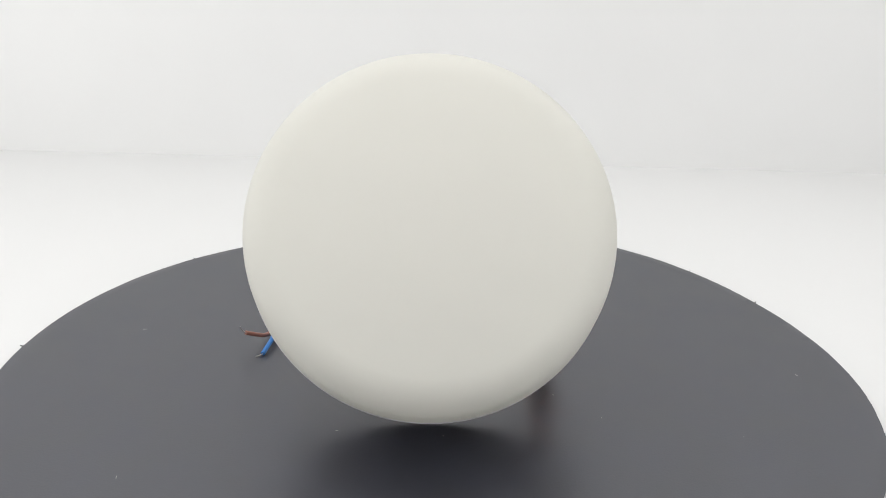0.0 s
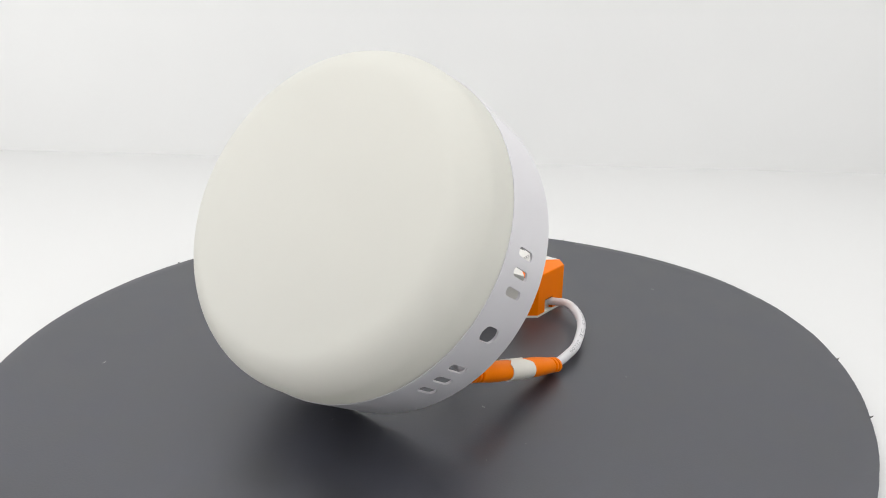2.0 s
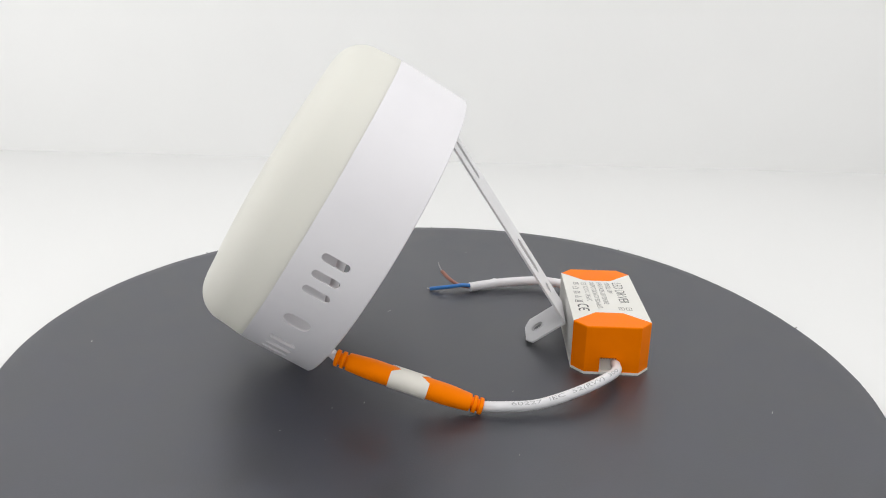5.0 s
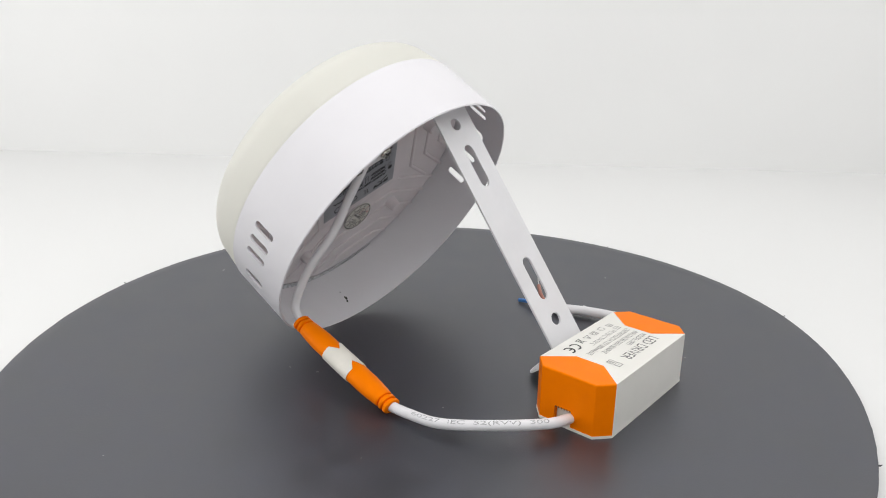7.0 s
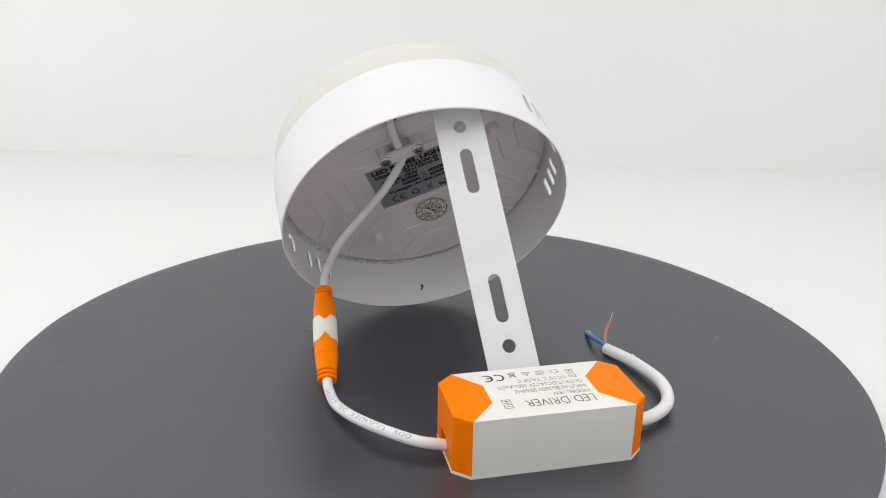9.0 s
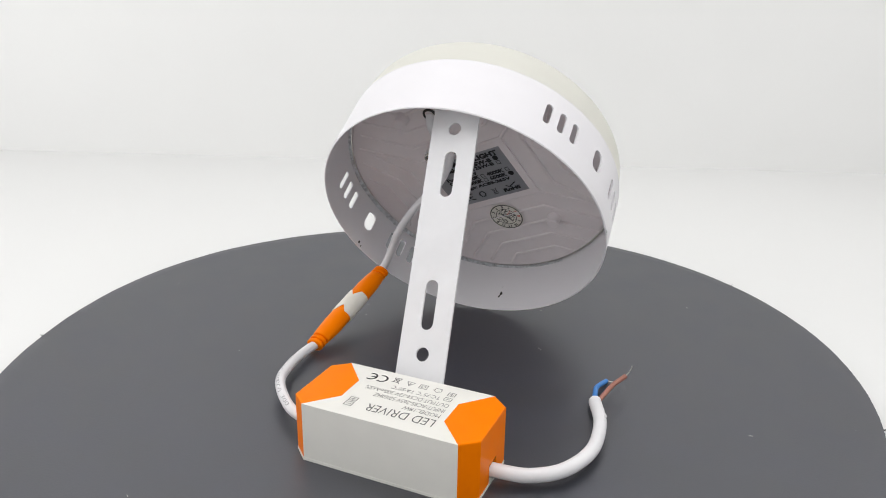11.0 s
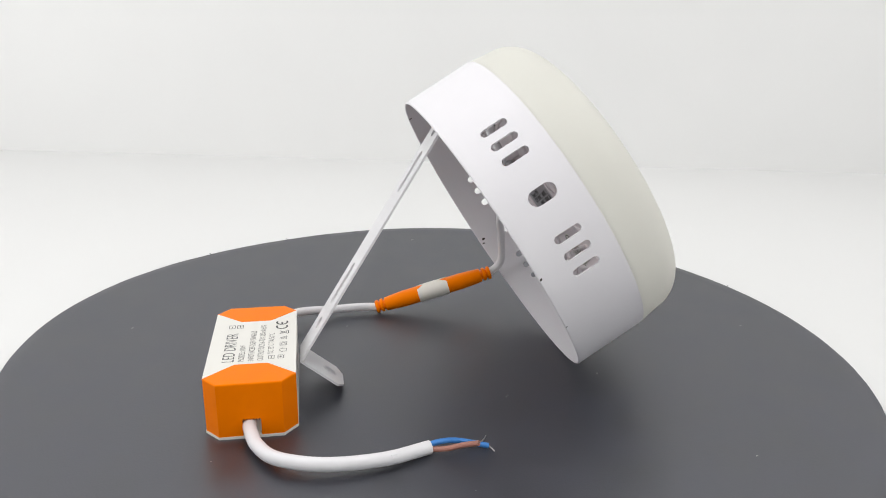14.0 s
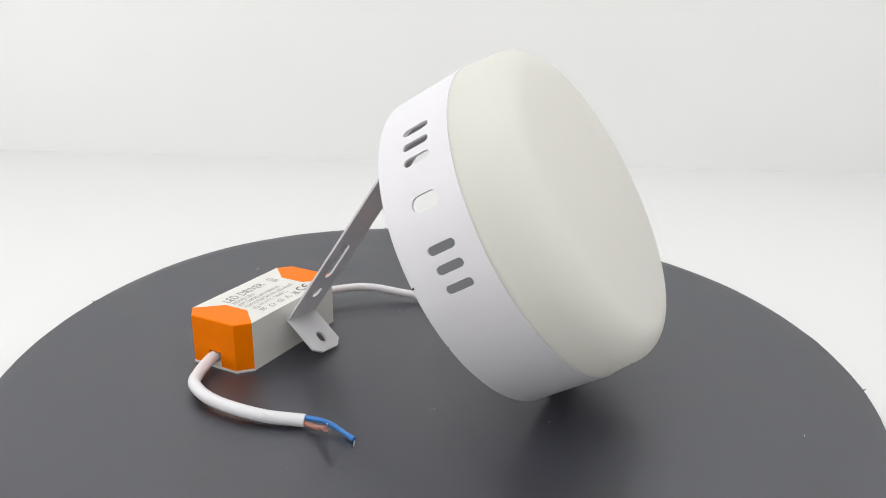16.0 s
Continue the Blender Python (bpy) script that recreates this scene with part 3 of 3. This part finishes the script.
def build_driver():
    root = thing("led_driver", DRIVER_M, "small white driver box with orange end caps on the black disc", "power supply")
    bm = bmesh.new()
    k = 0.35
    prism_into(bm, [(HALF, -WIDE + k), (CUT - 2.6, -FLAT + k), (CUT - 2.6, FLAT - k), (HALF, WIDE - k), (-HALF, WIDE - k), (-CUT + 2.6, FLAT - k), (-CUT + 2.6, -FLAT + k), (-HALF, -WIDE + k)], 1.0, TALL - 0.15)
    bevel_all(bm, 0.3, 1)
    part("core", bm, M_CREAM, root)
    bm = bmesh.new()
    prism_into(bm, [(HALF + 0.2, -WIDE - 0.15), (CUT + 0.25, -FLAT), (CUT + 0.25, FLAT), (HALF + 0.2, WIDE + 0.15), (-HALF - 0.2, WIDE + 0.15), (-CUT - 0.25, FLAT), (-CUT - 0.25, -FLAT), (-HALF - 0.2, -WIDE - 0.15)], 0.0, 1.3)
    bevel_all(bm, 0.25, 1)
    part("base_plate", bm, M_CREAM, root, "cream plastic base plate")
    # shell: the white middle, its ends open to the caps
    bm = bmesh.new()
    prism_into(bm, [(HALF, -WIDE), (HALF, WIDE), (-HALF, WIDE), (-HALF, -WIDE)], 1.3, TALL)
    bevel_all(bm, 0.55, 3)
    shell = part("shell", bm, M_CREAM, root, "cream white plastic shell with grey print")
    for side, notch in ((1, (-6.4, 2.6)), (-1, (-4.4, 3.8))):
        lo, hi = notch
        bm = bmesh.new()
        # end wall above the cable notch, then its two cheeks
        wall = [(HALF + 0.02, -WIDE), (CUT, -FLAT), (CUT, FLAT), (HALF + 0.02, WIDE)]
        prism_into(bm, [(side * x, y) for x, y in wall][::side], 9.4, TALL + 0.12)
        prism_into(bm, [(side * x, y) for x, y in [(HALF + 0.02, -WIDE), (CUT, -FLAT), (CUT, lo), (HALF + 0.02, lo)]][::side], 1.3, 9.4)
        prism_into(bm, [(side * x, y) for x, y in [(HALF + 0.02, hi), (CUT, hi), (CUT, FLAT), (HALF + 0.02, WIDE)]][::side], 1.3, 9.4)
        bmesh.ops.remove_doubles(bm, verts=bm.verts, dist=1e-6)
        worn = [e for e in bm.edges if all(v.co.z > TALL * MM for v in e.verts) and any(abs(v.co.x) > (CUT - 0.1) * MM for v in e.verts)]
        bmesh.ops.bevel(bm, geom=worn, offset=0.7 * MM, segments=3, profile=0.5, affect="EDGES")
        prism_into(bm, [(side * x, y) for x, y in [(HALF + 0.02, -WIDE), (HALF + 0.02, WIDE), (24.0, 7.4), (24.0, -7.4)]][::side], TALL - 0.3, TALL + 0.12)
        part("end_cap", bm, M_ORANGE, root, "orange plastic end cap with chamfered corners", 0)
        # teeth over the notch: recess shade given as dark orange blocks
        bm = bmesh.new()
        for j in range(6):
            y = lo + (hi - lo) * (j + 0.5) / 6
            box_into(bm, min(side * (CUT - 0.8), side * (CUT + 0.03)), max(side * (CUT - 0.8), side * (CUT + 0.03)), y - 0.28, y + 0.28, 8.9, 9.8)
        part("cable_grip", bm, M_RECESS_SHADE, root, "toothed cable grip, its recess shade put in as dark orange", 0)
        bm = bmesh.new()
        ring_into(bm, 0, 0, 0.5, 0.95, n=20)
        facet = math.degrees(math.atan2(CUT - HALF, WIDE - FLAT))
        bm.transform(Matrix.Translation(V(side * ((HALF + CUT) / 2 + 0.08), (WIDE + FLAT) / 2 + 0.08, 6.0)) @ pose(0, 0, 0, 90, 0, 180 - side * facet))
        part("mould_mark", bm, M_ORANGE, root, "small moulded ring mark", 0)
    ink = Matrix.Translation(V(0, 0, TALL + 0.06))
    for body, x, y, w, h in (("LED DRIVER", -21.0, 8.0, 31, 5.4), ("MODEL:18W", -21.0, 3.4, 17, 2.8), ("INPUT:AC85-265V 50/60HZ", -21.0, -1.0, 33, 2.8),
                             ("OUTPUT:DC54-72V 300mA\u00b15%", -21.0, -5.4, 39.5, 2.8), ("TC:75\u00b0C TA:50\u00b0C", -15.0, -9.8, 23, 2.8)):
        print_on(shell, ink, M_INK, body, x, y, w, h, -0.008)
    for kind, x, y, s in (("box", 18.0, 11.6, 1.1), ("plus", 18.0, 7.6, 1.1), ("box", -18.4, -9.0, 1.0), ("plus", -18.4, -13.4, 1.0), ("house", -11.5, -14.3, 1.0), ("double", -4.5, -14.3, 1.0),
                          ("warn", 2.0, -14.3, 1.0), ("bin", 8.6, -14.3, 1.0), ("ce", 18.4, -13.2, 1.05)):
        symbol(shell, at(ink, x, y, s), M_INK, mark(kind))
    return root


DRIVER = build_driver()
THINGS.append(DRIVER)


def text_on_tube(path, radius, body, start, height, phase, parent, inv):
    """Print along a cable: lettering wrapped on its skin."""
    me = lettering(body, 100.0, 0)
    co = np.empty(len(me.vertices) * 3)
    me.vertices.foreach_get("co", co)
    co = co.reshape(-1, 3) / MM
    co[:, :2] *= height / co[:, 1].max()
    co[:, 0] *= 2.35
    fr = frames_along(path)
    run = [0.0]
    for p, q in zip(path, path[1:]):
        run.append(run[-1] + (q - p).length)
    for k in range(len(co)):
        s = min(max(start + co[k, 0], 0.0), run[-1] - 1e-3)
        i = max(j for j in range(len(run)) if run[j] <= s)
        g = (s - run[i]) / max(1e-6, run[i + 1] - run[i])
        p = path[i].lerp(path[i + 1], g)
        tan = fr[i][0].lerp(fr[i + 1][0], g).normalized()
        side = tan.cross(Vector((0, 0, 1))).normalized()
        up = side.cross(tan)
        a = radians(phase) + (co[k, 1] - height / 2) / radius
        co[k] = (p + (side * math.cos(a) + up * math.sin(a)) * (radius + 0.13)) * MM
    me.vertices.foreach_set("co", co.ravel())
    me.transform(inv)
    me.materials.append(M_CABLE_INK)
    part("lettering", me, M_CABLE_INK, parent)


out_path = spline([(14.0, 96.0, 5.2), (20.0, 95.9, 6.2), (33.0, 92.5, 8.4), (50.5, 74.5, 8.5), (59.8, 52.5, 5.2), (62.0, 36.0, 4.6), PLUG_A + AXIS * 0.5], 12)
out_cable = part("output_cable", in_space(tube(out_path, 2.5, 20), DRIVER_INV), M_CABLE, DRIVER, "white vinyl cable with grey print")
text_on_tube(out_path[::-1], 2.5, "60227  IEC  52(RVV)  300", 14.0, 2.4, 54, out_cable, DRIVER_INV)
plug_half(PLUG_A, PLUG_A + AXIS * 37.0, DRIVER, DRIVER_INV, "orange connector half with ringed strain relief")
plug_band(DRIVER, DRIVER_INV)

main_path = spline([(-64.0, 97.2, 6.2), (-70.0, 96.9, 6.0), (-82.0, 93.5, 5.0), (-94.5, 85.0, 5.8), (-101.8, 66.0, 5.6), (-100.3, 41.0, 4.2), (-93.6, 20.2, 3.3)], 12)
main_cable = part("mains_cable", in_space(tube(main_path, 3.05, 24), DRIVER_INV), M_CABLE, DRIVER, "thick white vinyl mains cable, cut end")
# a nick in the sheath
bm = bmesh.new()
nick = main_path[62] + Vector((-2.5, 0.0, 1.9))
prism_into(bm, [(-0.5, -1.7), (0.5, -1.2), (0.9, 1.4), (-0.2, 0.6)], -0.4, 0.9)
bevel_all(bm, 0.15, 1)
bm.transform(Matrix.Translation(nick * MM) @ pose(0, 0, 0, 0, 35, 12))
part("nick", in_space(bm, DRIVER_INV), M_CABLE, main_cable)
blue = spline([(-93.6, 22.5, 4.3), (-92.6, 15.0, 5.0), (-91.8, 7.0, 4.0), (-94.0, -6.2, 1.27)], 8)
part("blue_wire", in_space(tube(blue, 1.25, 12), DRIVER_INV), M_BLUE, DRIVER, "blue vinyl core wire")
part("strand", in_space(tube(spline([(-94.0, -6.2, 1.27), (-95.6, -7.4, 0.8), (-97.4, -8.2, 0.4)], 4), 0.3, 6), DRIVER_INV), M_WIRE, DRIVER, "bare tinned strand")
brown = spline([(-94.3, 22.0, 2.7), (-96.4, 13.0, 3.6), (-99.5, 6.5, 6.6), (-104.6, 1.2, 10.2)], 8)
part("brown_wire", in_space(tube(brown, 1.2, 12), DRIVER_INV), M_BROWN, DRIVER, "brown vinyl core wire")
part("strand", in_space(tube(spline([(-104.6, 1.2, 10.2), (-106.2, -0.3, 12.6), (-107.0, -1.2, 15.2)], 4), 0.28, 6), DRIVER_INV), M_WIRE, DRIVER, "bare tinned strand")


# ---- the mounting bracket, leaning between driver and lamp ----
def bracket_strip(length_up, length_down, half, openings, corner):
    """A flat strip along y with round-ended openings cut through, 1.1 mm thick. openings: (from, to, radius)."""
    bm = bmesh.new()
    t = 0.55
    n = 8
    cuts = sorted(openings)
    edges = [-length_up]
    for y0, y1, r in cuts:
        edges += [y0 - r - 1.2, y1 + r + 1.2]
    edges.append(length_down)

    def both(x, y):
        return [bm.verts.new(V(x, y, z)) for z in (-t, t)]

    def plain(y0, y1, x_lo=-half, x_hi=half, x_lo2=None, x_hi2=None):
        x_lo2, x_hi2 = (x_lo if x_lo2 is None else x_lo2), (x_hi if x_hi2 is None else x_hi2)
        q = [both(x_lo, y0), both(x_hi, y0), both(x_hi2, y1), both(x_lo2, y1)]
        bm.faces.new([v[1] for v in q])
        bm.faces.new([v[0] for v in q][::-1])
        for a, b in ((q[1], q[2]), (q[3], q[0])):
            bm.faces.new((a[0], b[0], b[1], a[1]))

    for k in range(0, len(edges) - 1, 2):
        last = k == len(edges) - 2
        if corner and last:
            plain(edges[k], edges[k + 1] - corner)
            plain(edges[k + 1] - corner, edges[k + 1], -half, half, -half + 1.45 * corner, half - 1.45 * corner)
        else:
            plain(edges[k], edges[k + 1])
    for y0, y1, r in cuts:
        b0, b1 = y0 - r - 1.2, y1 + r + 1.2
        outer, inner = [], []
        for side in range(4):
            for k in range(n):
                s = k / n
                outer.append(((-half + 2 * half * s, b0), (half, b0 + (b1 - b0) * s), (half - 2 * half * s, b1), (-half, b1 - (b1 - b0) * s))[side])
                if side in (0, 2):
                    # the arcs take the corners' angle, so that the faces stay convex
                    th = radians(-180 + 180 * s) if side == 0 else radians(180 * s)
                    inner.append((r * math.cos(th), (y0 if side == 0 else y1) + r * math.sin(th)))
                else:
                    g = s if side == 1 else 1 - s
                    inner.append((r if side == 1 else -r, y0 + (y1 - y0) * g))
        ov, iv = [both(*p) for p in outer], [both(*p) for p in inner]
        m = len(ov)
        for k in range(m):
            j = (k + 1) % m
            bm.faces.new((ov[k][1], ov[j][1], iv[j][1], iv[k][1]))
            bm.faces.new((ov[k][0], iv[k][0], iv[j][0], ov[j][0]))
            bm.faces.new((iv[k][0], iv[k][1], iv[j][1], iv[j][0]))
            if (k // n) in (1, 3):
                bm.faces.new((ov[k][0], ov[j][0], ov[j][1], ov[k][1]))
    for y, x in ((-length_up, half), (length_down, half - 1.45 * (corner or 0))):
        q = [both(-x, y), both(x, y)]
        bm.faces.new((q[0][0], q[1][0], q[1][1], q[0][1]))
    bmesh.ops.remove_doubles(bm, verts=bm.verts, dist=2e-6)
    return bm


HOLE = Vector((-10.8, 2.9, 126.6))
D = (Vector((-20.6, 62.8, 33.0)) - HOLE).normalized()
W = Vector((1.0, -0.10, 0.0))
W = (W - D * W.dot(D)).normalized()
BEND = HOLE + D * 129.8
F = (D.cross(W) * math.cos(radians(5.5)) + D * math.sin(radians(5.5))).normalized()
BRACKET_M = Matrix.Translation(Vector((BEND.x, BEND.y, 0)) * MM)


def build_bracket():
    root = thing("mounting_bracket", BRACKET_M, "bent white steel strip with holes, propping the lamp against the driver", "bracket")
    inv = BRACKET_M.inverted()
    m = Matrix((W, D, W.cross(D))).transposed().to_4x4()
    bm = bracket_strip(20.5, 129.8, 12.3, [(0, 0.001, 3.3), (11.8 + 3.2, 35.2 - 3.2, 3.2), (76.4 + 3.2, 100.2 - 3.2, 3.2), (111.6, 111.601, 3.3)], 0)
    bm.transform(inv @ Matrix.Translation(HOLE * MM) @ m)
    part("strip", bm, M_ZINC, root, "white lacquered steel strip with two long slots")
    mf = Matrix((W, F, W.cross(F))).transposed().to_4x4()
    bm = bracket_strip(0.0, 25.5, 12.3, [(16.4, 17.8, 2.7)], 3.7)
    bm.transform(inv @ Matrix.Translation(BEND * MM) @ mf)
    part("foot", bm, M_ZINC, root, "bent foot with a screw hole")
    # the screw hole's raised lip, on the foot's upper face
    bm = bmesh.new()
    lip = [Vector((2.95 * math.cos(a), 17.1 + (0.7 if math.sin(a) > 0 else -0.7) + 2.95 * math.sin(a), -0.6)) for a in (2 * math.pi * k / 32 for k in range(32))]
    tube(lip + [lip[0], lip[1]], 0.45, 8, bm)
    bm.transform(inv @ Matrix.Translation(BEND * MM) @ mf)
    part("hole_lip", bm, M_ZINC, root, "pressed lip round the screw hole")
    bm = tube([BEND - W * 12.3, BEND + W * 12.3], 0.56, 10)
    bm.transform(inv)
    part("bend", bm, M_ZINC, root)
    return root


THINGS.append(build_bracket())


# ---- the turn of the disc and all that stands on it ----
DRIFT = (-1.3, -1.6, -0.9, 0.2, 1.0, 1.1, 0.8, 0.4, 0.5, 0.53, 0.6, 0.5, 0.0, -0.16, -0.3, -0.75, -0.75)


def turn_at(t):
    # slight unevenness of the drive, in degrees, second by second
    k = min(int(t), 15)
    q = [DRIFT[min(max(j, 0), 16)] for j in (k - 1, k, k + 1, k + 2)]
    g = t - k
    drift = 0.5 * (2 * q[1] + (q[2] - q[0]) * g + (2 * q[0] - 5 * q[1] + 4 * q[2] - q[3]) * g * g + (3 * q[1] - q[0] - 3 * q[2] + q[3]) * g ** 3)
    return -0.3215994 * t + 0.01427515 * ((t - 8) ** 2 - 64) / 100 - 0.00649996 * ((t - 8) ** 3 + 512) / 1000 + radians(drift)


# how much of the lamp's one slip round its rim is still to come
SLIP = ((0.0, 1.0), (3.45, 1.0), (3.6, 0.7), (3.7, 0.4), (3.8, 0.12), (3.95, 0.0), (16.0, 0.0))


# the lamp creeps a little to and fro about its rest as the disc turns (degrees)
SWING = ((0.0, 0.0), (3.45, 0.2), (3.95, 1.1), (4.8, 1.0), (6.5, 0.5), (9.0, 0.0), (11.5, -0.4), (14.0, 0.0), (16.0, 0.5))


def along(table, t):
    """The value of a table of (seconds, value) at t, in straight steps."""
    for (t0, a), (t1, b) in zip(table, table[1:]):
        if t <= t1:
            return a + (b - a) * (t - t0) / (t1 - t0)
    return table[-1][1]


def motions():
    times = [k / 10 for k in range(int(SECONDS * 10) + 1)]
    for ob in THINGS:
        base = ob.matrix_basis.copy()
        rows = []
        for t in times:
            m = Matrix.Rotation(turn_at(t), 4, "Z") @ base
            if ob is DISC:  # the card lies a little off the spindle
                m = Matrix.Translation(V(-2.0, 3.0, 0)) @ m
            if ob is LAMP:
                g, swing = along(SLIP, t), radians(along(SWING, t))
                m = Matrix.Rotation(turn_at(t), 4, "Z") @ lamp_pose(LAMP_C + Vector((0.27, -0.95, 0)) * g, LAMP_TURN - 0.0045 * g + swing, LAMP_LEAN)
                m = m @ UP @ pose(0, 0, 0, 0, 0, 4.5 * g) @ UP.inverted()
            rows.append((t, m))
        walk(ob, rows)


motions()
